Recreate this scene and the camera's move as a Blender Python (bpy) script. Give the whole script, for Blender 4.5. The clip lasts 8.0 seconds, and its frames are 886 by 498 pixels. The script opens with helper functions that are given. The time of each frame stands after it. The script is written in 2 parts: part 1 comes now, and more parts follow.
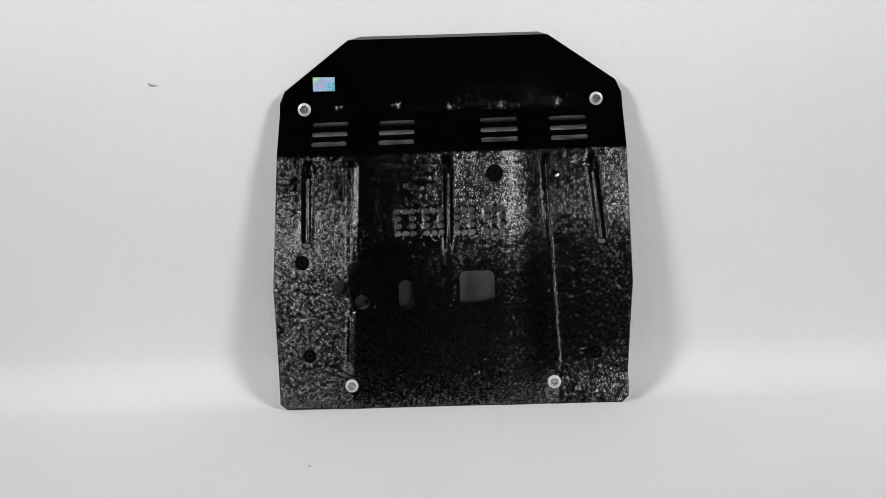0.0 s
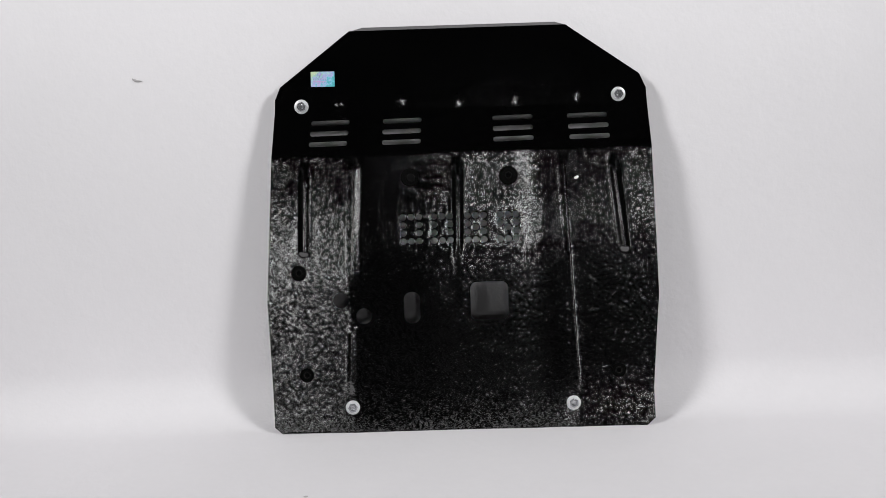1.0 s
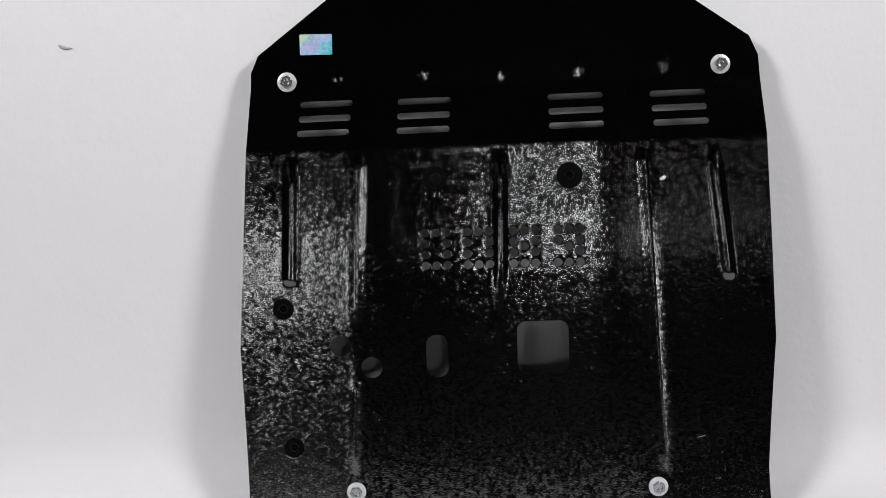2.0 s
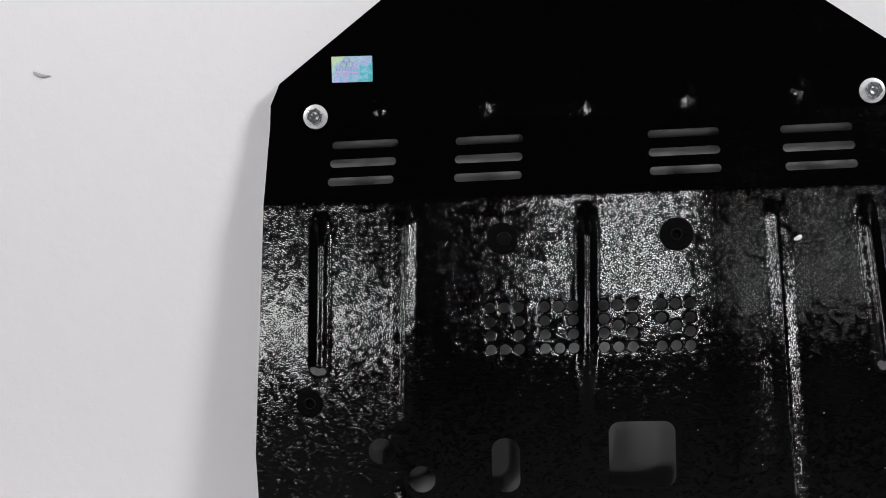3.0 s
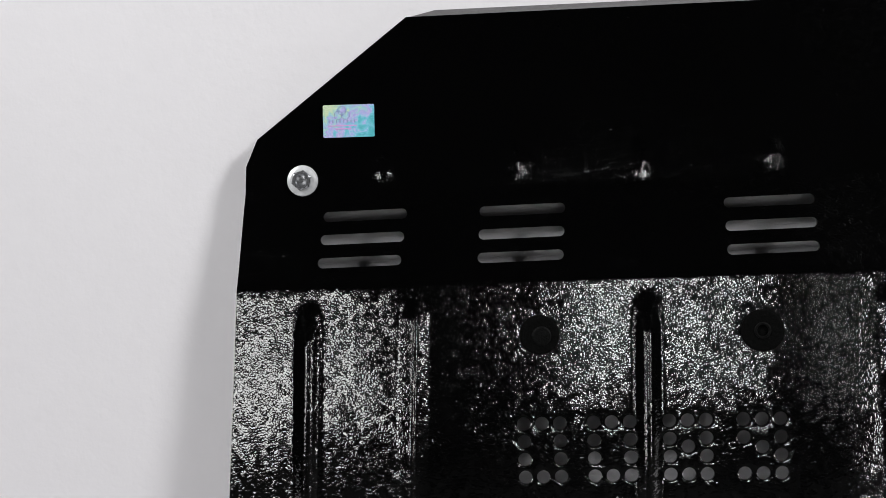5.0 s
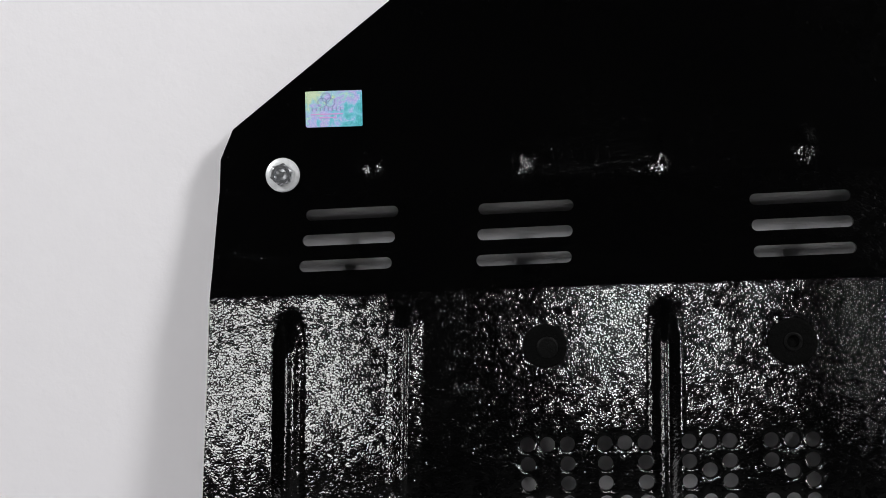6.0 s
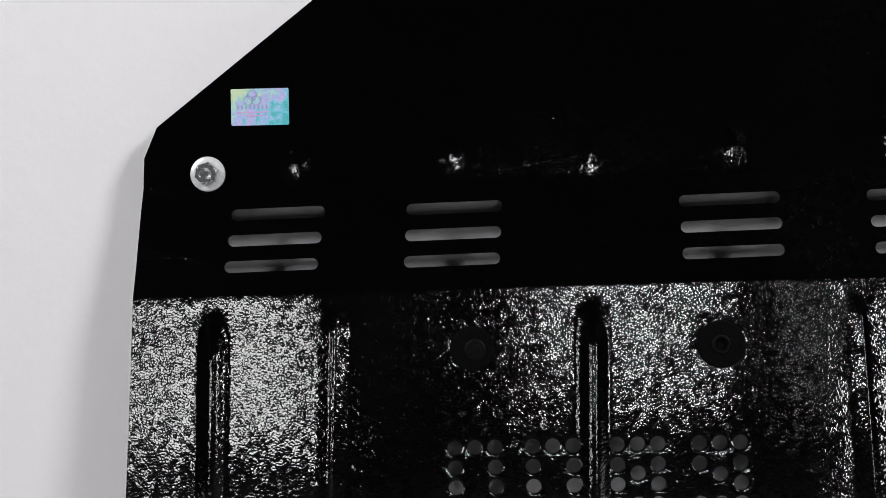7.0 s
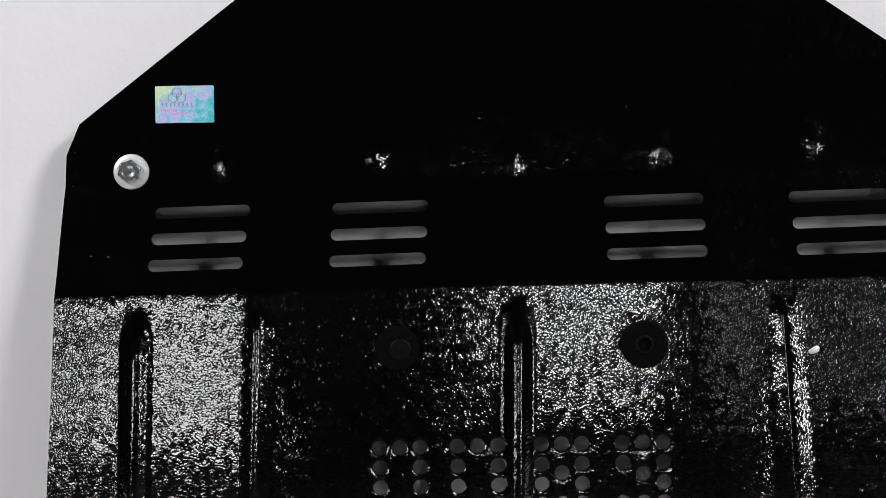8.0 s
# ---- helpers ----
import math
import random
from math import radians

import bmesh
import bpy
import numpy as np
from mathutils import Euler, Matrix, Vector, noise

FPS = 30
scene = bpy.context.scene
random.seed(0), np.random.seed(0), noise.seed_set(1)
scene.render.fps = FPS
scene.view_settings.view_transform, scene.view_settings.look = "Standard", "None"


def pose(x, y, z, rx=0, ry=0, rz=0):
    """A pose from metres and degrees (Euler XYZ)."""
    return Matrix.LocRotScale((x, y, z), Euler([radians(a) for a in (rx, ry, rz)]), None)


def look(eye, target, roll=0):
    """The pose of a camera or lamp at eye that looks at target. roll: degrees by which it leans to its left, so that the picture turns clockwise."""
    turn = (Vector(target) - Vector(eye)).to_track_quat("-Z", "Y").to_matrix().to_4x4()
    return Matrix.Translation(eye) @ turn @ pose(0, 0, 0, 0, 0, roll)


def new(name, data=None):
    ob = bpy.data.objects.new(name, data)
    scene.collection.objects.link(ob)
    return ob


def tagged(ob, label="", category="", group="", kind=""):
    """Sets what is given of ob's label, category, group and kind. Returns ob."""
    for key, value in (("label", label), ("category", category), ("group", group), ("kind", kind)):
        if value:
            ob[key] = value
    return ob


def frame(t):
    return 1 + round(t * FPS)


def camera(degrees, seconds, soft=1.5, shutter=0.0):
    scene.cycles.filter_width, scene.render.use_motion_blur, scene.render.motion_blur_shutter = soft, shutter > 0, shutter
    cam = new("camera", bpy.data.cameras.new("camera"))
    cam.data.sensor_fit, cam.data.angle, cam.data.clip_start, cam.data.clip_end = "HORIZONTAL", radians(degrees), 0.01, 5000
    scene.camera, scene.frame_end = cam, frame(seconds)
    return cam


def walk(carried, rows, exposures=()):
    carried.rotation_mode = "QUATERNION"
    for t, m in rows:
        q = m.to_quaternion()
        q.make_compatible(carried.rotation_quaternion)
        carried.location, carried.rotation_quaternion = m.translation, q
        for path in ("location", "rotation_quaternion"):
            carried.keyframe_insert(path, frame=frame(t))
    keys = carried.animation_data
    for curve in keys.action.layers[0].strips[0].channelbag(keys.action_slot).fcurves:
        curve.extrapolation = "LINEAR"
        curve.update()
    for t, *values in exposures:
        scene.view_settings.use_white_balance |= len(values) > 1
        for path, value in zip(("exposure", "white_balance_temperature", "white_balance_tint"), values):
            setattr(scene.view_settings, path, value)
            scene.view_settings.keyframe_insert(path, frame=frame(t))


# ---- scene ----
cam = camera(47.0, 8.0, soft=0.9)
PATH = [
    (0, (-0.024, -1.903, 0.714), (-0.021, 0.055, 0.306), -1.7),
    (0.5, (-0.024, -1.901, 0.712), (-0.027, 0.058, 0.31), -1.8),
    (0.7, (-0.028, -1.833, 0.696), (-0.029, 0.127, 0.299), -1.8),
    (1, (-0.036, -1.749, 0.66), (-0.037, 0.216, 0.293), -1.8),
    (1.2, (-0.04, -1.65, 0.638), (-0.043, 0.32, 0.277), -1.8),
    (2.3, (-0.077, -1.153, 0.589), (-0.124, 0.817, 0.25), -2.0),
    (2.5, (-0.084, -1.089, 0.589), (-0.149, 0.882, 0.255), -2.1),
    (3, (-0.101, -0.973, 0.595), (-0.201, 1.004, 0.307), -2.2),
    (3.5, (-0.107, -0.923, 0.610), (-0.205, 1.059, 0.369), -2.2),
    (4, (-0.107, -0.841, 0.620), (-0.213, 1.139, 0.373), -2.3),
    (4.5, (-0.11, -0.785, 0.622), (-0.238, 1.196, 0.390), -2.35),
    (4.7, (-0.115, -0.770, 0.621), (-0.237, 1.212, 0.391), -2.35),
    (5.8, (-0.126, -0.684, 0.612), (-0.229, 1.301, 0.384), -2.3),
    (6, (-0.122, -0.668, 0.610), (-0.234, 1.316, 0.383), -2.3),
    (6.5, (-0.11, -0.657, 0.613), (-0.206, 1.326, 0.372), -2.2),
    (7, (-0.086, -0.656, 0.615), (-0.155, 1.328, 0.368), -2.0),
    (7.5, (-0.066, -0.654, 0.617), (-0.098, 1.328, 0.361), -1.7),
    (8, (-0.057, -0.654, 0.616), (-0.06, 1.33, 0.361), -1.5),
]
walk(cam, [(t, look(eye, target, roll)) for t, eye, target, roll in PATH])

# ---------------------------------------------------------------- light
WALL_Y = 0.108
LEAN = 7.0                      # the plate leans back on the wall by this much

world = bpy.data.worlds.new("studio_dark")
scene.world = world
world.use_nodes = True
world.node_tree.nodes["Background"].inputs[0].default_value = (0.5, 0.5, 0.52, 1)
world.node_tree.nodes["Background"].inputs[1].default_value = 0.0


def softbox(name, centre, target, width, height, watts, tint=(1, 1, 1)):
    lamp = bpy.data.lights.new(name, "AREA")
    lamp.shape, lamp.size, lamp.size_y, lamp.energy, lamp.color = "RECTANGLE", width, height, watts, tint
    lamp.spread = radians(92)                  # a grid before it keeps the light off the floor
    ob = new(name, lamp)
    ob.matrix_world = look(centre, target)
    return ob


def round_softbox(name, centre, target, across, watts):
    lamp = bpy.data.lights.new(name, "AREA")
    lamp.shape, lamp.size, lamp.energy = "DISK", across, watts
    ob = new(name, lamp)
    ob.matrix_world = look(centre, target)
    return ob


round_softbox("lamp_centre", (0.256, -2.49, 0.558), (0.1, 0, 0.45), 0.19, 1.40)
softbox("lamp_left", (-1.02, -2.27, 0.350), (-0.3, 0, 0.35), 0.40, 0.24, 0.41)
round_softbox("lamp_right", (0.981, -2.26, 0.525), (0.3, 0, 0.35), 0.12, 0.18)
softbox("wall_lamp_left", (-2.35, -1.75, 2.32), (-0.4, 0.1, 1.2), 0.70, 0.60, 23.0)
softbox("wall_lamp_right", (2.35, -1.75, 2.32), (0.4, 0.1, 1.2), 0.70, 0.60, 23.0)
# two unseen strips, added to draw bright lines along the rib flanks
softbox("rib_fill_left", (-1.50, -2.0, 0.27), (0, 0, 0.3), 0.04, 0.50, 0.25)
softbox("rib_fill_right", (1.50, -2.0, 0.27), (0, 0, 0.3), 0.09, 0.50, 0.45)


# ---------------------------------------------------------------- materials
def material(name):
    m = bpy.data.materials.new(name)
    m.use_nodes = True
    return m, m.node_tree.nodes, m.node_tree.links, m.node_tree.nodes["Principled BSDF"]


def noise_node(nodes, links, scale, detail=3.0, rough=0.55, space="Object"):
    tc = nodes.new("ShaderNodeTexCoord")
    n = nodes.new("ShaderNodeTexNoise")
    n.inputs["Scale"].default_value, n.inputs["Detail"].default_value, n.inputs["Roughness"].default_value = scale, detail, rough
    links.new(tc.outputs[space], n.inputs["Vector"])
    return n


def ramp_node(nodes, links, source, stops):
    r = nodes.new("ShaderNodeValToRGB")
    e = r.color_ramp.elements
    while len(e) < len(stops):
        e.new(0.5)
    for k, (pos, col) in enumerate(stops):
        e[k].position, e[k].color = pos, (*col, 1)
    links.new(source, r.inputs[0])
    return r


def bump_node(nodes, links, height, strength, distance, under=None):
    b = nodes.new("ShaderNodeBump")
    b.inputs["Strength"].default_value, b.inputs["Distance"].default_value = strength, distance
    links.new(height, b.inputs["Height"])
    if under:
        links.new(under.outputs[0], b.inputs["Normal"])
    return b


def powder_coat():
    """Glossy black powder coat: a skin of low smooth grains about a millimetre and a half apart, each lying a little askew."""
    m, nd, ln, bsdf = material("black_powder_coat")
    bsdf.inputs["Base Color"].default_value = (0.0006, 0.0006, 0.00066, 1)
    bsdf.inputs["Specular IOR Level"].default_value = 1.0
    bsdf.inputs["IOR"].default_value = 1.7
    worn = noise_node(nd, ln, 9, 4.0, 0.6)
    r = nd.new("ShaderNodeMapRange")
    r.inputs["From Min"].default_value, r.inputs["From Max"].default_value = 0.3, 0.7
    r.inputs["To Min"].default_value, r.inputs["To Max"].default_value = 0.075, 0.10
    ln.new(worn.outputs[0], r.inputs["Value"])
    ln.new(r.outputs[0], bsdf.inputs["Roughness"])
    geo = nd.new("ShaderNodeNewGeometry")
    tilt = geo.outputs["Normal"]

    def lean(source, middle, amount, under):
        """The normal tilted by amount times the source's distance from the middle."""
        off = nd.new("ShaderNodeVectorMath")
        off.operation = "SUBTRACT"
        ln.new(source, off.inputs[0])
        if isinstance(middle, tuple):
            off.inputs[1].default_value = middle
        else:
            ln.new(middle, off.inputs[1])
        add = nd.new("ShaderNodeVectorMath")
        add.operation = "MULTIPLY_ADD"
        add.inputs[1].default_value = (amount, amount, amount)
        ln.new(off.outputs[0], add.inputs[0])
        ln.new(under, add.inputs[2])
        return add.outputs[0]

    tc = nd.new("ShaderNodeTexCoord")
    cell = nd.new("ShaderNodeTexVoronoi")       # every grain is a low mound
    cell.feature = "SMOOTH_F1"
    cell.inputs["Scale"].default_value, cell.inputs["Smoothness"].default_value = 540, 0.25
    ln.new(tc.outputs["Object"], cell.inputs["Vector"])
    tilt = lean(tc.outputs["Object"], cell.outputs["Position"], 47.0, tilt)
    for scale, amount in ((250, 0.068), (620, 0.02)):       # and each lies a little askew
        flake = nd.new("ShaderNodeTexVoronoi")
        flake.inputs["Scale"].default_value = scale
        ln.new(tc.outputs["Object"], flake.inputs["Vector"])
        tilt = lean(flake.outputs["Color"], (0.5, 0.5, 0.5), amount, tilt)
    for scale, amount, detail in ((900, 0.03, 0.0), (38, 0.012, 1.0)):
        tilt = lean(noise_node(nd, ln, scale, detail, 0.5).outputs["Color"], (0.5, 0.5, 0.5), amount, tilt)
    odd = nd.new("ShaderNodeTexVoronoi")        # one grain in forty stands steeper
    odd.inputs["Scale"].default_value = 650
    ln.new(tc.outputs["Object"], odd.inputs["Vector"])
    dice = nd.new("ShaderNodeTexWhiteNoise")
    ln.new(odd.outputs["Position"], dice.inputs["Vector"])
    rare = nd.new("ShaderNodeMath")
    rare.operation = "GREATER_THAN"
    rare.inputs[1].default_value = 0.975
    ln.new(dice.outputs["Value"], rare.inputs[0])
    steep = lean(odd.outputs["Color"], (0.5, 0.5, 0.5), 0.15, tilt)
    pick = nd.new("ShaderNodeMix")
    pick.data_type = "VECTOR"
    ln.new(rare.outputs[0], pick.inputs["Factor"])
    ln.new(tilt, pick.inputs[4])
    ln.new(steep, pick.inputs[5])
    unit = nd.new("ShaderNodeVectorMath")
    unit.operation = "NORMALIZE"
    ln.new(pick.outputs[1], unit.inputs[0])
    ln.new(unit.outputs[0], bsdf.inputs["Normal"])
    return m


def backdrop_cloth():
    m, nd, ln, bsdf = material("white_backdrop_paper")
    soft = noise_node(nd, ln, 1.7, 4.0, 0.55)
    fine = noise_node(nd, ln, 60, 5.0, 0.6)
    mix = nd.new("ShaderNodeMix")
    mix.data_type = "FLOAT"
    mix.inputs[0].default_value = 0.2
    ln.new(soft.outputs[0], mix.inputs[2])
    ln.new(fine.outputs[0], mix.inputs[3])
    r = ramp_node(nd, ln, mix.outputs[0], [(0.3, (0.748, 0.732, 0.752)), (0.7, (0.805, 0.788, 0.808))])
    ln.new(r.outputs[0], bsdf.inputs["Base Color"])
    bsdf.inputs["Roughness"].default_value = 0.75
    bsdf.inputs["Specular IOR Level"].default_value = 0.25
    b = bump_node(nd, ln, fine.outputs[0], 0.35, 0.002)
    ln.new(b.outputs[0], bsdf.inputs["Normal"])
    return m


def dull(name, low, high, scale, rough=0.8):
    m, nd, ln, bsdf = material(name)
    n = noise_node(nd, ln, scale, 4.0, 0.6)
    r = ramp_node(nd, ln, n.outputs[0], [(0.3, low), (0.7, high)])
    ln.new(r.outputs[0], bsdf.inputs["Base Color"])
    bsdf.inputs["Roughness"].default_value = rough
    b = bump_node(nd, ln, n.outputs[0], 0.3, 0.003)
    ln.new(b.outputs[0], bsdf.inputs["Normal"])
    return m


def zinc():
    m, nd, ln, bsdf = material("zinc_plated_steel")
    n = noise_node(nd, ln, 260, 4.0, 0.6)
    r = ramp_node(nd, ln, n.outputs[0], [(0.25, (0.58, 0.59, 0.60)), (0.75, (0.80, 0.81, 0.82))])
    ln.new(r.outputs[0], bsdf.inputs["Base Color"])
    bsdf.inputs["Metallic"].default_value = 0.25
    bsdf.inputs["Roughness"].default_value = 0.36
    b = bump_node(nd, ln, n.outputs[0], 0.5, 0.0003)
    ln.new(b.outputs[0], bsdf.inputs["Normal"])
    return m


def hologram():
    """Diffraction foil: bands of cyan, lilac, pink and pale green with bright grains."""
    m, nd, ln, bsdf = material("holographic_foil")
    tc = nd.new("ShaderNodeTexCoord")
    axes = nd.new("ShaderNodeSeparateXYZ")
    ln.new(tc.outputs["Object"], axes.inputs[0])
    big = nd.new("ShaderNodeTexNoise")
    big.inputs["Scale"].default_value, big.inputs["Detail"].default_value = 170, 3.0
    big.inputs["Distortion"].default_value = 0.6
    ln.new(tc.outputs["Object"], big.inputs["Vector"])
    across = nd.new("ShaderNodeMath")           # the hue runs across the foil, broken up by the noise
    across.operation = "MULTIPLY_ADD"
    across.inputs[1].default_value = 9.0
    ln.new(axes.outputs["X"], across.inputs[0])
    ln.new(big.outputs[0], across.inputs[2])
    down = nd.new("ShaderNodeMath")
    down.operation = "MULTIPLY_ADD"
    down.inputs[1].default_value = -13.0
    ln.new(axes.outputs["Z"], down.inputs[0])
    ln.new(across.outputs[0], down.inputs[2])
    hue = ramp_node(nd, ln, down.outputs[0], [(0.22, (0.62, 0.74, 0.50)), (0.36, (0.38, 0.66, 0.74)), (0.46, (0.56, 0.48, 0.80)),
                                              (0.54, (0.50, 0.56, 0.84)), (0.64, (0.22, 0.62, 0.74)), (0.82, (0.10, 0.52, 0.56))])
    grain = nd.new("ShaderNodeTexVoronoi")
    grain.inputs["Scale"].default_value = 1300
    ln.new(tc.outputs["Object"], grain.inputs["Vector"])
    mix = nd.new("ShaderNodeMix")
    mix.data_type, mix.blend_type = "RGBA", "OVERLAY"
    mix.inputs[0].default_value = 0.55
    ln.new(hue.outputs[0], mix.inputs[6])
    fleck = ramp_node(nd, ln, grain.outputs["Distance"], [(0.1, (0.85, 0.88, 0.90)), (0.42, (0.50, 0.48, 0.50)), (0.7, (0.22, 0.30, 0.34))])
    ln.new(fleck.outputs[0], mix.inputs[7])
    ln.new(mix.outputs[2], bsdf.inputs["Base Color"])
    bsdf.inputs["Metallic"].default_value = 0.2
    bsdf.inputs["Roughness"].default_value = 0.38
    b = bump_node(nd, ln, grain.outputs["Distance"], 0.4, 0.0002)
    ln.new(b.outputs[0], bsdf.inputs["Normal"])
    return m


def plain(name, colour, rough=0.5, metal=0.0):
    m, nd, ln, bsdf = material(name)
    bsdf.inputs["Base Color"].default_value = (*colour, 1)
    bsdf.inputs["Roughness"].default_value = rough
    bsdf.inputs["Metallic"].default_value = metal
    return m


COAT, CLOTH, ZINC, FOIL = powder_coat(), backdrop_cloth(), zinc(), hologram()
HEAD = plain("steel_grey", (0.46, 0.47, 0.49), 0.24, 0.92)
DARK = dull("charcoal_paint", (0.003, 0.003, 0.0033), (0.006, 0.006, 0.0063), 3.0, 0.9)
DARKFLOOR = dull("dark_studio_floor", (0.003, 0.003, 0.003), (0.006, 0.0058, 0.0056), 5.0, 0.85)
RUBBER = dull("matt_black_rubber", (0.0008, 0.0008, 0.0008), (0.0015, 0.0015, 0.0015), 300, 0.7)
RUBBER.node_tree.nodes["Principled BSDF"].inputs["Specular IOR Level"].default_value = 0.05
CAP = dull("dark_grey_plastic", (0.0016, 0.0016, 0.0016), (0.003, 0.003, 0.003), 300, 0.5)
CAP.node_tree.nodes["Principled BSDF"].inputs["Specular IOR Level"].default_value = 0.08
INK = plain("violet_ink", (0.26, 0.30, 0.52), 0.45)
MAGENTA = plain("magenta_ink", (0.66, 0.34, 0.68), 0.45)
SMUDGE = plain("grey_smudge", (0.40, 0.39, 0.39), 0.8)
FAINT = plain("pale_grey_smudge", (0.50, 0.49, 0.49), 0.8)


# ---------------------------------------------------------------- mesh helpers
def mesh_object(name, bm, mat, parent=None, label="", smooth=False):
    me = bpy.data.meshes.new(name)
    bmesh.ops.recalc_face_normals(bm, faces=bm.faces[:]) if not smooth else None
    bm.to_mesh(me)
    bm.free()
    me.materials.append(mat)
    if smooth:
        me.polygons.foreach_set("use_smooth", [True] * len(me.polygons))
    ob = new(name, me)
    if parent:
        ob.parent = parent
    if label:
        ob["label"] = label
    return ob


def part(name, bm, mat, parent, label="", smooth=False):
    return mesh_object(name, bm, mat, parent, label, smooth)


def box_bm(lo, hi, bevel=0.0):
    bm = bmesh.new()
    bmesh.ops.create_cube(bm, size=1.0)
    for v in bm.verts:
        v.co = Vector([lo[k] + (v.co[k] + 0.5) * (hi[k] - lo[k]) for k in range(3)])
    if bevel:
        bmesh.ops.bevel(bm, geom=bm.edges[:], offset=bevel, segments=2, affect="EDGES")
    return bm


def structure(name, lo, hi, mat, label, category):
    return tagged(mesh_object(name, box_bm(lo, hi), mat), label, category, kind="structure")


# ---------------------------------------------------------------- the studio
RX, RY, RZ = 2.6, -3.4, 2.6
structure("floor", (-RX, RY, -0.12), (RX, 0.3, -0.006), DARKFLOOR, "dark studio floor under the white backdrop paper", "floor")
structure("ceiling", (-RX, RY, RZ), (RX, 0.3, RZ + 0.1), DARK, "plain charcoal studio ceiling", "ceiling")
structure("wall_north", (-RX, 0.16, 0.0), (RX, 0.3, RZ), DARK, "plain wall behind the white backdrop", "wall")
structure("wall_south", (-RX, RY - 0.15, -0.12), (RX, RY, RZ), DARK, "plain dark wall at the back of the studio", "wall")
structure("wall_west", (-RX - 0.15, RY, -0.12), (-RX, 0.3, RZ), DARK, "plain dark side wall of the studio", "wall")
structure("wall_east", (RX, RY, -0.12), (RX + 0.15, 0.3, RZ), DARK, "plain dark side wall of the studio", "wall")


def backdrop():
    """White paper sweep: up the wall, round a tight cove, out over the floor, with slow waves in it."""
    cove, half = 0.100, 1.75
    prof = [(WALL_Y, z) for z in np.linspace(2.25, cove, 60)]
    for k in range(1, 13):
        a = math.pi / 2 * k / 12
        prof.append((WALL_Y - cove + cove * math.cos(a), cove - cove * math.sin(a)))
    prof += [(y, 0.0) for y in np.linspace(WALL_Y - cove - 0.01, -0.48, 32)]
    xs = np.linspace(-half, half, 90)
    bm = bmesh.new()
    rows = []
    for y, z in prof:
        row = []
        for x in xs:
            w = noise.noise(Vector((x * 1.7, y * 2.2, z * 1.3))) * 0.0022
            if z > cove:
                w *= 1.0 if z > 0.9 or abs(x) > 0.42 else 0.2
                row.append(bm.verts.new((x, y + abs(w), z)))
            else:
                row.append(bm.verts.new((x, y, z - abs(w) * (0.0 if abs(x) < 0.4 and y > -0.05 else 1.0))))
        rows.append(row)
    for a, b in zip(rows, rows[1:]):
        for k in range(len(xs) - 1):
            bm.faces.new((a[k], b[k], b[k + 1], a[k + 1]))
    ob = mesh_object("backdrop", bm, CLOTH, smooth=True)
    sol = ob.modifiers.new("thickness", "SOLIDIFY")
    sol.thickness, sol.offset = 0.0015, 0.0
    return tagged(ob, "smooth white backdrop paper curving from wall to floor", "backdrop", kind="structure")


backdrop()


# ---------------------------------------------------------------- the skid plate
BEND1, BEND2 = 0.500, 0.579
T = 0.0025                       # sheet thickness


def step(a, b, x):
    x = min(1.0, max(0.0, (x - a) / (b - a)))
    return x * x * (3 - 2 * x)


def bead(u, v, line, half, low, high, height, fade=0.012, fade_low=0.012, ridge=False):
    """A pressed bead along a slightly slanting line ((u, v) top, (u, v) bottom)."""
    (u1, v1), (u0, v0) = line
    c = u0 + (u1 - u0) * (v - v0) / (v1 - v0)
    d = abs(u - c) / half
    if d >= 1 or v < low or v > high:
        return 0.0
    if ridge:                                   # two flanks of their own slopes (foot, crest), with a sharp line between
        x, cut = u - c, 0.0012
        run = half - cut
        tops = [(foot + crest) / 2 * run for foot, crest in ridge]
        side = 0 if x < 0 else 1
        foot, crest = ridge[side]
        q = half - abs(x)
        rise = foot * q + (crest - foot) * q * q / (2 * run) if q < run else tops[0] + (tops[1] - tops[0]) * (x + cut) / (2 * cut)
    else:
        rise = 0.5 + 0.5 * math.cos(math.pi * d)
    return height * rise * step(low, low + fade_low, v) * min(1.0, (high - v) / fade)


RIBS = [
    (((-0.279, 0.476), (-0.2858, 0.334)), 0.0125, 0.322, 0.489, 0.0055, 0.032, 0.007),
    (((-0.191, 0.480), (-0.2095, 0.100)), 0.0125, 0.268, 0.488, 1.0, 0.014, 0.020, ((0.22, 0.32), (0.09, 0.145))),
    (((-0.191, 0.480), (-0.2095, 0.100)), 0.0100, 0.066, 0.196, 1.0, 0.014, 0.030, ((0.22, 0.34), (0.30, 0.42))),
    (((-0.006, 0.480), (-0.0110, 0.295)), 0.0130, 0.250, 0.491, 0.0055, 0.032, 0.110),
    (((0.1830, 0.480), (0.2010, 0.110)), 0.0140, 0.058, 0.488, 1.0, 0.014, 0.030, ((0.14, 0.23), (0.06, 0.13))),
    (((0.2720, 0.470), (0.2875, 0.325)), 0.0125, 0.315, 0.490, 0.0055, 0.032, 0.007),
]
DISHES = [(-0.2975, 0.2925, 0.0138), (0.0825, 0.4568, 0.0168), (-0.0929, 0.4582, 0.0158), (-0.2900, 0.1070, 0.0128), (0.2735, 0.1000, 0.0128)]
GUSSETS = [(-0.2149, 0.5952), (-0.1056, 0.5973), (-0.0035, 0.5952), (0.0992, 0.5963), (0.2106, 0.5983)]


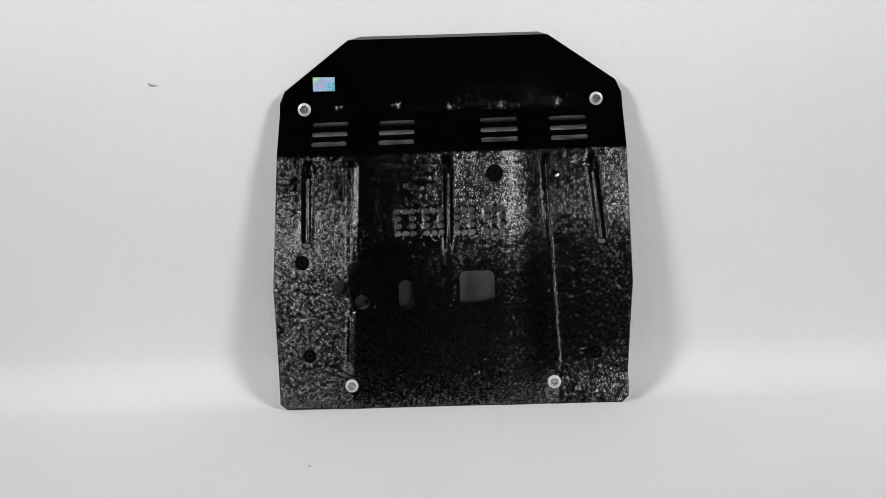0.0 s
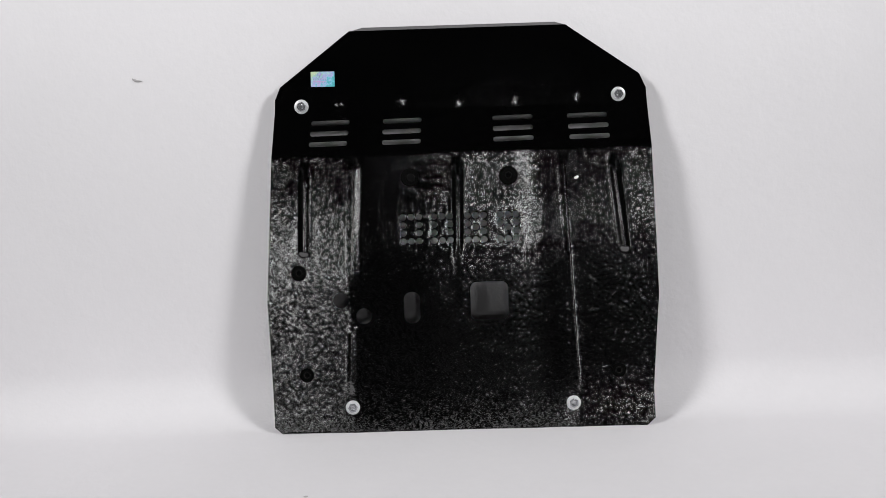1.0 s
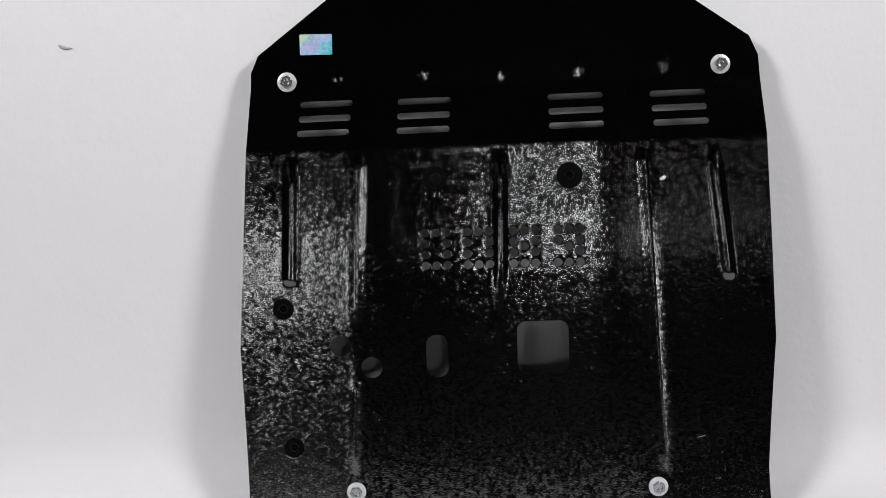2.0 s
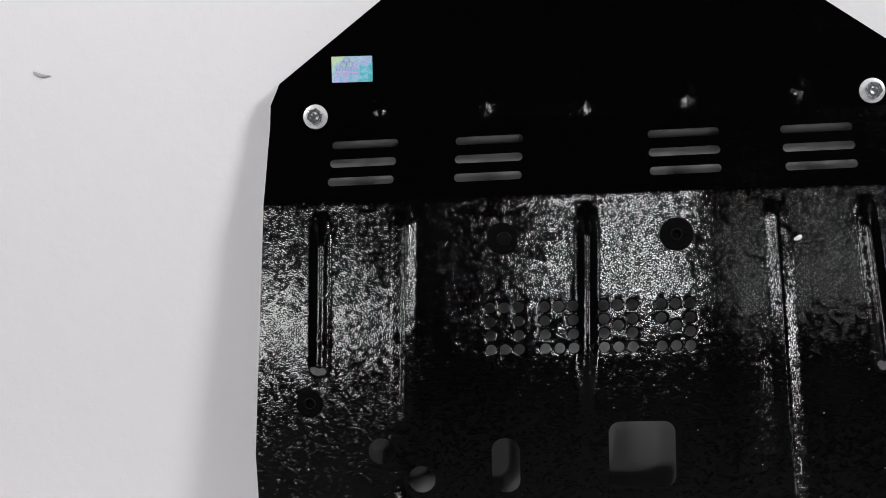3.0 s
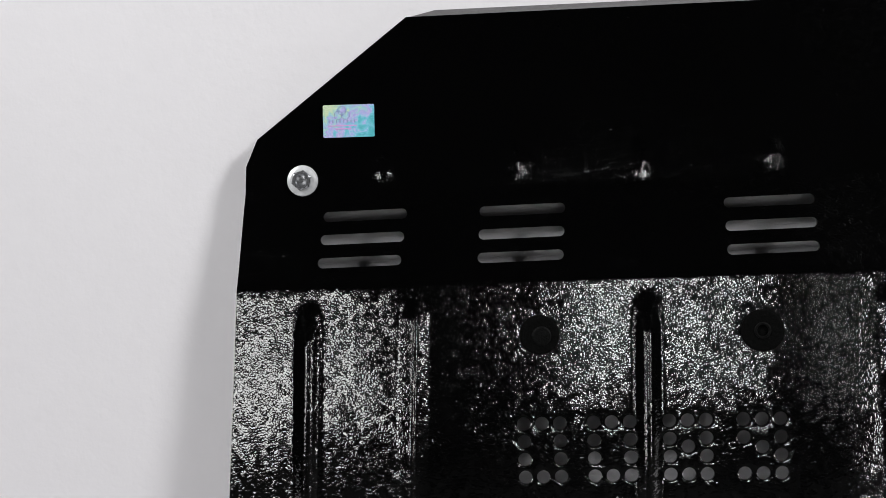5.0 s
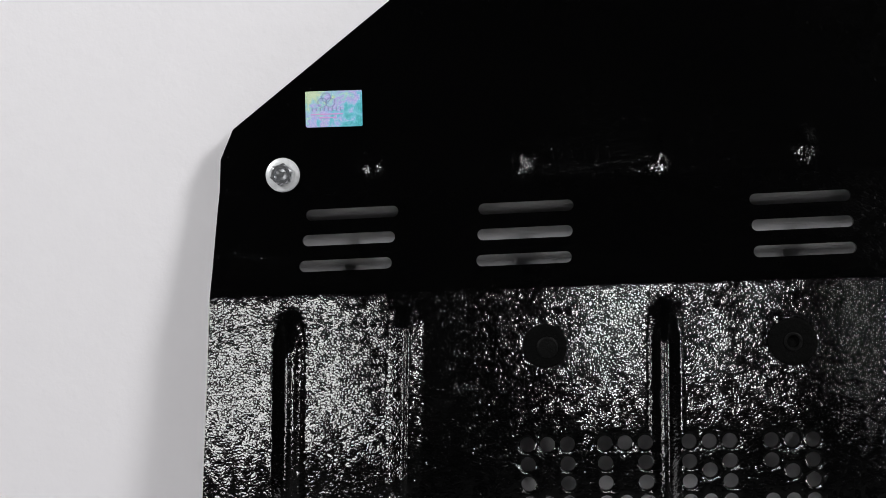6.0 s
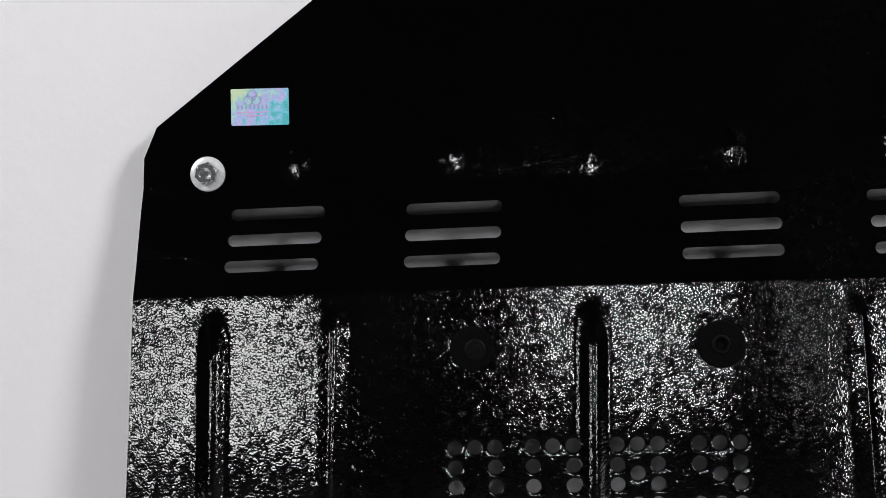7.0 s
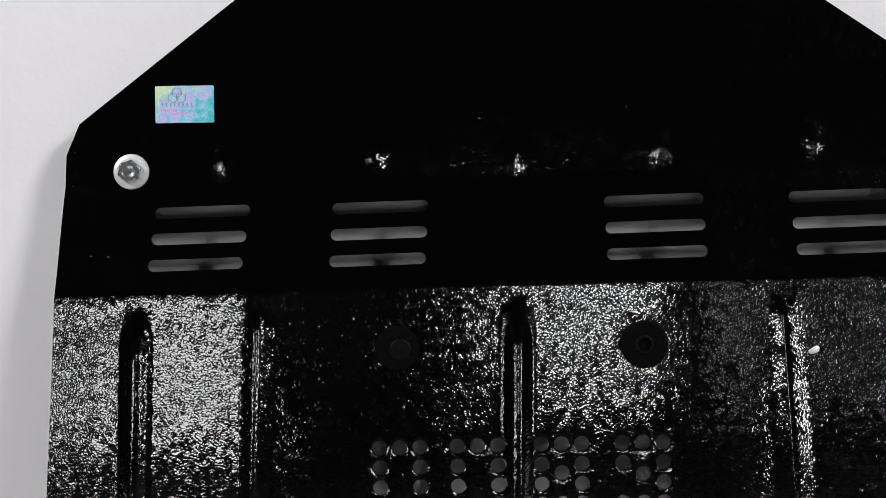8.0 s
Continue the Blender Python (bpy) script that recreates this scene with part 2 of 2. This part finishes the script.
# how far the sheet is turned sideways (slope) along its width, and up or down along its height in the middle and on the two sides
TURN = [(-0.4, -0.012), (-0.35, -0.012), (-0.3, -0.030), (-0.265, -0.040), (-0.21, -0.055), (-0.195, 0.03), (-0.15, 0.011), (-0.12, -0.003), (-0.095, -0.008), (-0.07, -0.004),
        (-0.03, -0.004), (0.02, -0.014), (0.05, -0.035), (0.08, -0.046), (0.105, -0.022), (0.135, 0.026), (0.165, 0.075), (0.19, 0.043), (0.21, 0.017), (0.26, -0.011),
        (0.29, -0.040), (0.345, -0.070), (0.4, -0.070)]
PITCH_V = (0.0, 0.03, 0.06, 0.09, 0.13, 0.17, 0.22, 0.27, 0.32, 0.37, 0.42, 0.46, 0.50)
PITCH = (-0.070, -0.071, -0.052, -0.035, -0.016, 0.002, 0.022, 0.038, 0.035, 0.011, -0.009, 0.012, 0.040)
PITCH_LEFT = (-0.070, -0.071, -0.052, -0.035, -0.021, -0.005, 0.016, 0.036, 0.033, 0.015, 0.007, 0.021, 0.043)
PITCH_RIGHT = (-0.120, -0.128, -0.095, -0.055, -0.025, -0.008, 0.012, 0.032, 0.042, 0.025, -0.005, 0.012, 0.041)

PERF = [[(0, 0), (1, 0), (2, 0), (0, 1), (2, 1), (0, 2), (2, 2), (0, 3), (1, 3), (2, 3)],
        [(0, 0), (1, 0), (2, 0), (0, 1), (2, 1), (0, 2), (2, 2), (0, 3), (1, 3), (2, 3)],
        [(0, 0), (1, 0), (2, 0), (0, 1), (2, 1), (1, 1.45), (0, 2), (2, 2), (0, 3), (1, 3), (2, 3)],
        [(0, 0), (1, 0), (2, 0), (0, 1), (2, 1), (1, 1.55), (2, 2), (0, 3), (1, 3), (2, 3)]]
PERF_U = [-0.1070, -0.0515, 0.0083, 0.0660]
PERF_R = 0.0054
PERF_SPOTS = [(u0 + 0.01435 * i, 0.3866 - 0.0143 * j) for u0, dots in zip(PERF_U, PERF) for i, j in dots]


def summed(slopes, x):
    """The height that a run of (place, slope) points adds up to at x."""
    w = 0.0
    for (a, p), (b, q) in zip(slopes, slopes[1:]):
        if x > a:
            d = min(x, b) - a
            w += p * d + (q - p) * d * d / (2 * (b - a))
    return w


def pitched(slopes, v):
    rows = list(zip(PITCH_V, slopes))
    return summed(rows, min(v, 0.5)) - summed(rows, 0.5)


def relief(u, v):
    """How far the sheet stands out at (u across, v up), in metres."""
    w = 0.0
    if v > BEND1:
        w -= math.tan(radians(6.5)) * (min(v, BEND2) - BEND1)
    w += (summed(TURN, 0.0) - summed(TURN, u)) * (1 - step(BEND1, BEND2, v))
    side = step(0.150, 0.205, abs(u))
    w += pitched(PITCH, v) * (1 - side) + (pitched(PITCH_LEFT if u < 0 else PITCH_RIGHT, v) * side if side else 0.0)
    for rib in RIBS:
        w += bead(u, v, *rib)
    for x, y, r in DISHES:
        d = math.hypot(u - x, v - y)
        if d < r:
            w -= 0.00015 * step(r, r * 0.9, d)
    if -0.30 < u < -0.23 and 0.59 < v < 0.64:       # a shallow crease between the bolt and the sticker
        w += 0.0005 * math.exp(-((u + 0.268 - 0.55 * (v - 0.612)) / 0.004) ** 2 - ((v - 0.610) / 0.010) ** 2)
    if 0.33 < v < 0.40 and -0.12 < u < 0.11:        # the punch drew the edge of every small hole inwards
        for x, y in PERF_SPOTS:
            d = math.hypot(u - x, v - y) - PERF_R
            if d < 0.0017:
                w -= 0.00035 * (1 - step(-0.0006, 0.0017, d))
    for x, y in GUSSETS:
        a, b = (u - x) / 0.0075, (v - y - 0.002) / 0.0100
        if abs(a) < 2.6 and abs(b) < 2.6 and v > BEND2:
            w += 0.0017 * math.exp(-a * a - b * b)
    return w


def circle(x, y, r, n=24):
    return [(x + r * math.cos(2 * math.pi * k / n), y + r * math.sin(2 * math.pi * k / n)) for k in range(n)]


def rounded(x0, y0, x1, y1, r, n=6):
    out = []
    for cx, cy, a0 in ((x1 - r, y1 - r, 0), (x0 + r, y1 - r, 90), (x0 + r, y0 + r, 180), (x1 - r, y0 + r, 270)):
        for k in range(n + 1):
            a = radians(a0 + 90 * k / n)
            out.append((cx + r * math.cos(a), cy + r * math.sin(a)))
    return out


OUTLINE = [(-0.336, 0.0), (0.3215, 0.0), (0.3365, 0.0135), (0.3360, 0.066), (0.3485, 0.237), (0.3390, 0.5000),
           (0.3322, 0.6050), (0.3208, 0.6300), (0.1917, 0.7197), (-0.1915, 0.7192), (-0.3172, 0.6241), (-0.3272, 0.6018),
           (-0.3285, 0.579), (-0.3375, 0.4985), (-0.3565, 0.2395), (-0.352, 0.073), (-0.351, 0.013)]
SLOT_U = [(-0.2670, -0.1984, -0.0028), (-0.1382, -0.0691, -0.0014), (0.0583, 0.1299, 0.0002), (0.1922, 0.2642, 0.0017)]
SLOT_V = [0.5583, 0.5396, 0.5207]



def openings():
    loops = []
    for u0, u1, drift in SLOT_U:
        for k, v in enumerate(SLOT_V):
            d = drift * (k - 1)
            loops.append([(x + d, y + 0.0008 * (x - u0) / 0.07) for x, y in rounded(u0, v - 0.0041, u1, v + 0.0041, 0.00405, 5)])
    loops += [circle(-0.2233, 0.2406, 0.0140, 28), circle(-0.1827, 0.2111, 0.0140, 28)]
    loops.append(rounded(-0.1100, 0.1957, -0.0812, 0.2522, 0.0130, 7))
    loops.append(rounded(0.0100, 0.1985, 0.0775, 0.2668, 0.0120, 7))
    loops += [circle(x, y, PERF_R, 16) for x, y in PERF_SPOTS]
    for x, y, r in DISHES:
        loops.append(circle(x + 0.001, y - 0.0005, 0.0048, 14))
    return loops


def inside(poly, x, y):
    hit, n = False, len(poly)
    for k in range(n):
        (xa, ya), (xb, yb) = poly[k], poly[k - 1]
        if (ya > y) != (yb > y) and x < (xb - xa) * (y - ya) / (yb - ya) + xa:
            hit = not hit
    return hit


def gap(poly, x, y):
    """The distance from (x, y) to the nearest edge of a loop."""
    best = 1.0
    for k in range(len(poly)):
        (xa, ya), (xb, yb) = poly[k - 1], poly[k]
        dx, dy = xb - xa, yb - ya
        t = min(1.0, max(0.0, ((x - xa) * dx + (y - ya) * dy) / (dx * dx + dy * dy + 1e-18)))
        best = min(best, math.hypot(x - xa - t * dx, y - ya - t * dy))
    return best


def fine_steps(lo, hi, coarse, spots):
    """Values from lo to hi in coarse steps, with finer steps near the spots (centre, half width, step)."""
    out, x = [], lo
    while x < hi:
        out.append(x)
        s = coarse
        for c, h, f in spots:
            if abs(x - c) < h:
                s = min(s, f)
        x += s
    return out


def panel_mesh():
    from mathutils.geometry import delaunay_2d_cdt
    loops = openings()
    boxes = [(min(p[0] for p in l) - 0.0012, max(p[0] for p in l) + 0.0012, min(p[1] for p in l) - 0.0012, max(p[1] for p in l) + 0.0012) for l in loops]
    us = fine_steps(-0.357, 0.349, 0.006, [(-0.282, 0.018, 0.002), (-0.200, 0.024, 0.0014), (-0.008, 0.018, 0.002), (0.192, 0.024, 0.0014), (0.28, 0.022, 0.002),
                                           (-0.105, 0.014, 0.003), (0.096, 0.014, 0.003), (0.0825, 0.018, 0.0026), (-0.093, 0.018, 0.0026)])
    vs = fine_steps(0.002, 0.716, 0.006, [(BEND1 + 0.001, 0.004, 0.002), (0.590, 0.026, 0.0026), (0.484, 0.010, 0.0026), (0.457, 0.018, 0.0026), (0.2925, 0.016, 0.003),
                                          (0.105, 0.018, 0.003), (0.325, 0.012, 0.003)])
    vs = sorted({v for v in vs if abs(v - BEND1) > 0.0009 and abs(v - BEND2) > 0.0009} | {BEND1 - 0.0004, BEND1 + 0.0004, BEND2 - 0.0004, BEND2 + 0.0004})
    pts, edges = [], []

    def add_loop(loop):
        out = []
        for k, a in enumerate(loop):
            b = loop[(k + 1) % len(loop)]
            n = max(1, math.ceil(math.dist(a, b) / 0.0055))
            out += [(a[0] + (b[0] - a[0]) * i / n, a[1] + (b[1] - a[1]) * i / n) for i in range(n)]
        loop = out
        first = len(pts)
        pts.extend(Vector(p) for p in loop)
        edges.extend((first + k, first + (k + 1) % len(loop)) for k in range(len(loop)))

    rim = []
    for k, a in enumerate(OUTLINE):
        b = OUTLINE[(k + 1) % len(OUTLINE)]
        n = max(1, round(math.dist(a, b) / 0.006))
        rim += [(a[0] + (b[0] - a[0]) * i / n, a[1] + (b[1] - a[1]) * i / n) for i in range(n)]
    add_loop(rim)
    for l in loops:
        add_loop(l)
    for x, y in PERF_SPOTS:
        for dr in (0.0008, 0.0017):
            pts.extend(Vector(p) for p in circle(x, y, PERF_R + dr, 16))
    for v in vs:
        for u in us:
            if not inside(OUTLINE, u, v) or gap(OUTLINE, u, v) < 0.0012:
                continue
            if 0.33 < v < 0.40 and any(math.hypot(u - x, v - y) < PERF_R + 0.0022 for x, y in PERF_SPOTS):
                continue
            if any(b[0] < u < b[1] and b[2] < v < b[3] and (inside(l, u, v) or gap(l, u, v) < 0.0009) for b, l in zip(boxes, loops)):
                continue
            pts.append(Vector((u, v)))
    verts, _, faces, *_ = delaunay_2d_cdt(pts, edges, [], 0, 1e-6)
    keep = []
    for f in faces:
        p, q, r = (verts[i] for i in f[:3])
        if abs((q.x - p.x) * (r.y - p.y) - (r.x - p.x) * (q.y - p.y)) < 2e-8:
            continue
        cx, cy = sum(verts[i].x for i in f) / len(f), sum(verts[i].y for i in f) / len(f)
        if not inside(OUTLINE, cx, cy):
            continue
        if any(b[0] < cx < b[1] and b[2] < cy < b[3] and inside(l, cx, cy) for b, l in zip(boxes, loops)):
            continue
        keep.append(tuple(f))
    front = [(p.x, -relief(p.x, p.y), p.y) for p in verts]
    n = len(front)
    back = [(x, y + T, z) for x, y, z in front]
    seen = {}
    for f in keep:
        for a, b in zip(f, f[1:] + f[:1]):
            seen[(a, b)] = True
    border = [(a, b) for a, b in seen if (b, a) not in seen]
    allv, allf = front + back, []
    for f in keep:
        allf.append(f)
        allf.append(tuple(i + n for i in reversed(f)))
    smooth = [True] * len(allf)
    for a, b in border:
        k = len(allv)
        allv += [front[a], front[b], back[b], back[a]]
        allf.append((k + 1, k, k + 3, k + 2))
        smooth.append(False)
    me = bpy.data.meshes.new("panel")
    me.from_pydata(allv, [], allf)
    me.polygons.foreach_set("use_smooth", smooth)
    me.materials.append(COAT)
    me.update()
    return me


plate = tagged(new("skid_plate"), "black powder-coated steel engine skid plate leaning on the wall", "skid plate")
plate.matrix_world = pose(0, 0, 0, -LEAN)
panel = new("panel", panel_mesh())
panel.parent = plate
panel["label"] = "glossy black orange-peel steel sheet with pressed ribs"


def strip(points_top, points_low, back):
    """A thin folded strip between two lines of points, with thickness towards +y."""
    bm = bmesh.new()
    rows = []
    for dy in (0.0, back):
        rows.append([bm.verts.new((x, y + dy, z)) for x, y, z in points_low])
        rows.append([bm.verts.new((x, y + dy, z)) for x, y, z in points_top])
    lf, tf, lb, tb = rows
    for k in range(len(lf) - 1):
        bm.faces.new((lf[k], lf[k + 1], tf[k + 1], tf[k]))
        bm.faces.new((lb[k + 1], lb[k], tb[k], tb[k + 1]))
        bm.faces.new((tf[k], tf[k + 1], tb[k + 1], tb[k]))
        bm.faces.new((lb[k], lb[k + 1], lf[k + 1], lf[k]))
    bm.faces.new((lf[0], tf[0], tb[0], lb[0]))
    bm.faces.new((lf[-1], lb[-1], tb[-1], tf[-1]))
    return bm


top_w = -relief(0, 0.717)
part("top_lip", strip([(-0.168, top_w + 0.010, 0.7262), (0.174, top_w + 0.010, 0.7262)], [(-0.1885, top_w + 0.0006, 0.7192), (0.190, top_w + 0.0006, 0.7197)], T), COAT, plate, "narrow lip folded back along the top edge")
low_w = -relief(0, 0.0)
part("bottom_lip", strip([(-0.334, low_w + 0.0006, 0.0035), (0.3195, low_w + 0.0006, 0.0035)], [(-0.331, low_w + 0.012, 0.0012), (0.3165, low_w + 0.012, 0.0012)], T), COAT, plate, "lip folded back along the bottom edge")


def side_blocker(points, shift):
    """An unseen deep strip behind a side edge, almost to the wall, added to block light."""
    bm = bmesh.new()
    rows = []
    for u, v in points:
        y = -relief(u, v) + T
        depth = 0.092 - 0.115 * v
        rows.append([bm.verts.new((u + dx, y + dy, v)) for dx, dy in ((0, 0), (shift, 0), (shift, depth), (0, depth))])
    for a, b in zip(rows, rows[1:]):
        for k in range(4):
            bm.faces.new((a[k], a[(k + 1) % 4], b[(k + 1) % 4], b[k]))
    bm.faces.new(rows[0][::-1])
    bm.faces.new(rows[-1])
    return bm


part("side_blocker", side_blocker([(-0.349, 0.02), (-0.350, 0.073), (-0.3545, 0.2395), (-0.3355, 0.4985), (-0.3265, 0.585)], T), COAT, plate, "unseen blocker behind the side edge, added to keep light out")
part("side_blocker", side_blocker([(0.3345, 0.02), (0.3340, 0.066), (0.3465, 0.237), (0.3370, 0.5000), (0.3310, 0.590)], -T), COAT, plate, "unseen blocker behind the side edge, added to keep light out")


def corner_blocker(points, inward):
    """An unseen strip behind the sloping top corners, added to dim what the slots show."""
    bm = bmesh.new()
    rows = []
    for u, v in points:
        y = -relief(u, v) + T
        depth = 0.0145 - 0.09 * (v - 0.63)
        rows.append([bm.verts.new((u + dx, y + dy, v + dz)) for dx, dy, dz in
                     ((0, 0, 0), (inward[0], 0, inward[1]), (inward[0], depth, inward[1]), (0, depth, 0))])
    for a, b in zip(rows, rows[1:]):
        for k in range(4):
            bm.faces.new((a[k], a[(k + 1) % 4], b[(k + 1) % 4], b[k]))
    bm.faces.new(rows[0][::-1])
    bm.faces.new(rows[-1])
    return bm


part("corner_blocker", corner_blocker([(-0.3255, 0.6025), (-0.3155, 0.6240), (-0.1915, 0.7180)], (T, -T)), COAT, plate, "unseen blocker behind the sloping corner, added to keep light out")
part("corner_blocker", corner_blocker([(0.3305, 0.6055), (0.3192, 0.6300), (0.1917, 0.7185)], (-T, -T)), COAT, plate, "unseen blocker behind the sloping corner, added to keep light out")


# ---- flange bolts
def hex_bolt(u, v, turn):
    w = -relief(u, v)
    bm = bmesh.new()
    prof = [(0.0, 0.0), (0.0127, 0.0), (0.0127, 0.0012), (0.0121, 0.0020), (0.0098, 0.0026), (0.0, 0.0026)]
    ring = 36
    rows = []
    for r, h in prof[1:5]:
        rows.append([bm.verts.new((r * math.cos(2 * math.pi * k / ring), -h, r * math.sin(2 * math.pi * k / ring))) for k in range(ring)])
    for a, b in zip(rows, rows[1:]):
        for k in range(ring):
            bm.faces.new((a[k], a[(k + 1) % ring], b[(k + 1) % ring], b[k]))
    bm.faces.new(rows[-1])
    bm.faces.new(rows[0][::-1])
    washer_bm = bm
    bolt_bm = bmesh.new()
    rows = []
    for r, h in ((0.0079, 0.0022), (0.0079, 0.0066), (0.0068, 0.0074), (0.0050, 0.0074), (0.0041, 0.0060), (0.0020, 0.0056)):
        row = []
        for k in range(24):
            a = 2 * math.pi * k / 24
            hexed = r / max(math.cos((a % (math.pi / 3)) - math.pi / 6), 0.5) * 0.93 if r > 0.0075 else r
            row.append(bolt_bm.verts.new((hexed * math.cos(a + turn), -h, hexed * math.sin(a + turn))))
        rows.append(row)
    for a, b in zip(rows, rows[1:]):
        for k in range(24):
            bolt_bm.faces.new((a[k], a[(k + 1) % 24], b[(k + 1) % 24], b[k]))
    bolt_bm.faces.new(rows[-1])
    bolt_bm.faces.new(rows[0][::-1])
    bolt = part("bolt", bolt_bm, HEAD, plate, "zinc-plated hexagon bolt head")
    bolt.matrix_local = pose(u, w, v)
    part("washer", washer_bm, ZINC, bolt, "bright zinc washer")
    return bolt


for u, v, turn in ((-0.2807, 0.5889, 0.3), (0.2831, 0.5942, 0.9), (-0.2083, 0.0465, 0.1), (0.1903, 0.0435, 0.6)):
    hex_bolt(u, v, turn)


# ---- welded nuts in the round recesses
def ring_bm(outer, inner, height, n=18, closed=False):
    bm = bmesh.new()
    rows = []
    for r, h in ((outer, 0.0), (outer, height * 0.8), (outer * 0.9, height), (inner * 1.08, height), (inner, height * 0.8), (inner, 0.0)):
        rows.append([bm.verts.new((r * math.cos(2 * math.pi * k / n), -h, r * math.sin(2 * math.pi * k / n))) for k in range(n)])
    for a, b in zip(rows, rows[1:]):
        for k in range(n):
            bm.faces.new((a[k], a[(k + 1) % n], b[(k + 1) % n], b[k]))
    if closed:
        bm.faces.new(rows[-1])
    return bm


def cap_bm(radius, height, n=20):
    bm = bmesh.new()
    rows = [[bm.verts.new((r * math.cos(2 * math.pi * k / n), -h, r * math.sin(2 * math.pi * k / n))) for k in range(n)]
            for r, h in ((radius, 0.0), (radius, height * 0.6), (radius * 0.85, height), (radius * 0.4, height * 1.15))]
    for a, b in zip(rows, rows[1:]):
        for k in range(n):
            bm.faces.new((a[k], a[(k + 1) % n], b[(k + 1) % n], b[k]))
    bm.faces.new(rows[-1])
    bm.faces.new(rows[0][::-1])
    return bm


for x, y, r in DISHES:
    seat = part("plug", ring_bm(r * 1.01, 0.0046, 0.0016, 28, True), RUBBER, plate, "matt black plug seated in a round recess")
    seat.matrix_local = pose(x + 0.0005, -relief(x + 0.006, y) + 0.0003, y - 0.0005)
    if (x, y) == DISHES[2][:2]:                      # one is stopped with a paler cap
        cap = part("cap", cap_bm(0.0078, 0.0018), CAP, seat, "dark grey cap closing the recess")
        cap.matrix_local = pose(0.002, -0.0010, -0.001)
    else:
        nut = part("nut", ring_bm(0.0066, 0.0046, 0.0018), CAP, seat, "black-painted nut in a round recess")
        nut.matrix_local = pose(0, -0.0008, 0)


# ---- hologram sticker
def flat_bm(loop, y0, y1):
    bm = bmesh.new()
    a = [bm.verts.new((x, y0, z)) for x, z in loop]
    b = [bm.verts.new((x, y1, z)) for x, z in loop]
    bm.faces.new(a)
    bm.faces.new(b[::-1])
    for k in range(len(loop)):
        bm.faces.new((a[k], b[k], b[(k + 1) % len(loop)], a[(k + 1) % len(loop)]))
    return bm


st_w = -relief(-0.24, 0.635)
sticker = part("sticker", flat_bm(rounded(-0.0211, -0.0133, 0.0211, 0.0133, 0.0010, 3), 0.0002, -0.0003), FOIL, plate, "iridescent holographic foil sticker in cyan and pink")
sticker.matrix_local = pose(-0.2411, st_w - 0.0002, 0.6364, 0, 0.6, 0)


def bar(x0, z0, x1, z1, mat, name):
    part(name, flat_bm([(x0, z0), (x1, z0), (x1, z1), (x0, z1)], -0.0003, -0.0005), mat, sticker)


for cx, cz in ((-0.0085, 0.0048), (-0.0025, 0.0048), (-0.0055, 0.0085)):
    ob = part("emblem_ring", ring_bm(0.0036, 0.0032, 0.0003, 20), INK, sticker)
    ob.matrix_local = pose(cx, -0.0003, cz)
for k in range(8):
    bar(-0.0165 + 0.0030 * k, -0.0014, -0.0157 + 0.0030 * k, 0.0010, INK, "letter_bar")
bar(-0.0170, -0.0042, 0.0065, -0.0034, MAGENTA, "text_bar")
bar(-0.0110, -0.0068, 0.0020, -0.0059, MAGENTA, "text_bar")


# ---- small marks
def blob(name, size, mat, parent, m, label=""):
    bm = bmesh.new()
    bmesh.ops.create_icosphere(bm, subdivisions=2, radius=1.0)
    for v in bm.verts:
        k = 1 + 0.35 * noise.noise(v.co * 1.9)
        v.co = Vector((v.co.x * size[0] * k, v.co.y * size[1], v.co.z * size[2] * k))
    ob = part(name, bm, mat, parent, label, True)
    ob.matrix_local = m
    return ob


blob("coat_chip", (0.0045, 0.0012, 0.0022), ZINC, plate, pose(0.2046, -relief(0.2046, 0.4489), 0.4489, 0, -20), "small bright chip in the black coat")

blob("coat_scratch", (0.0065, 0.0005, 0.0009), HEAD, plate, pose(0.2490, -relief(0.249, 0.108), 0.1075, 0, -12), "pale scratch in the black coat")

feather_bm = bmesh.new()
bmesh.ops.create_icosphere(feather_bm, subdivisions=3, radius=1.0)
for v in feather_bm.verts:
    x = v.co.x
    v.co = Vector((0.0095 * x, 0.0011 * v.co.y, 0.0017 * v.co.z * (1.25 - 0.7 * x) + 0.0025 * (x - 0.35) ** 2 * (1 if x < 0.35 else 0.2)))
speck = mesh_object("wall_mark", feather_bm, SMUDGE, smooth=True)
speck.matrix_world = pose(-0.576, WALL_Y - 0.0008, 0.637)
tagged(speck, "small grey scuff mark on the white backdrop", "mark")

dust_bm = bmesh.new()
bmesh.ops.create_icosphere(dust_bm, subdivisions=2, radius=1.0)
for v in dust_bm.verts:
    v.co = Vector((0.0038 * v.co.x, 0.0030 * v.co.y, 0.0006 * v.co.z))
dust = mesh_object("floor_mark", dust_bm, FAINT, smooth=True)
dust.matrix_world = pose(-0.261, -0.268, 0.0006)
tagged(dust, "faint grey fleck on the white floor paper", "mark")
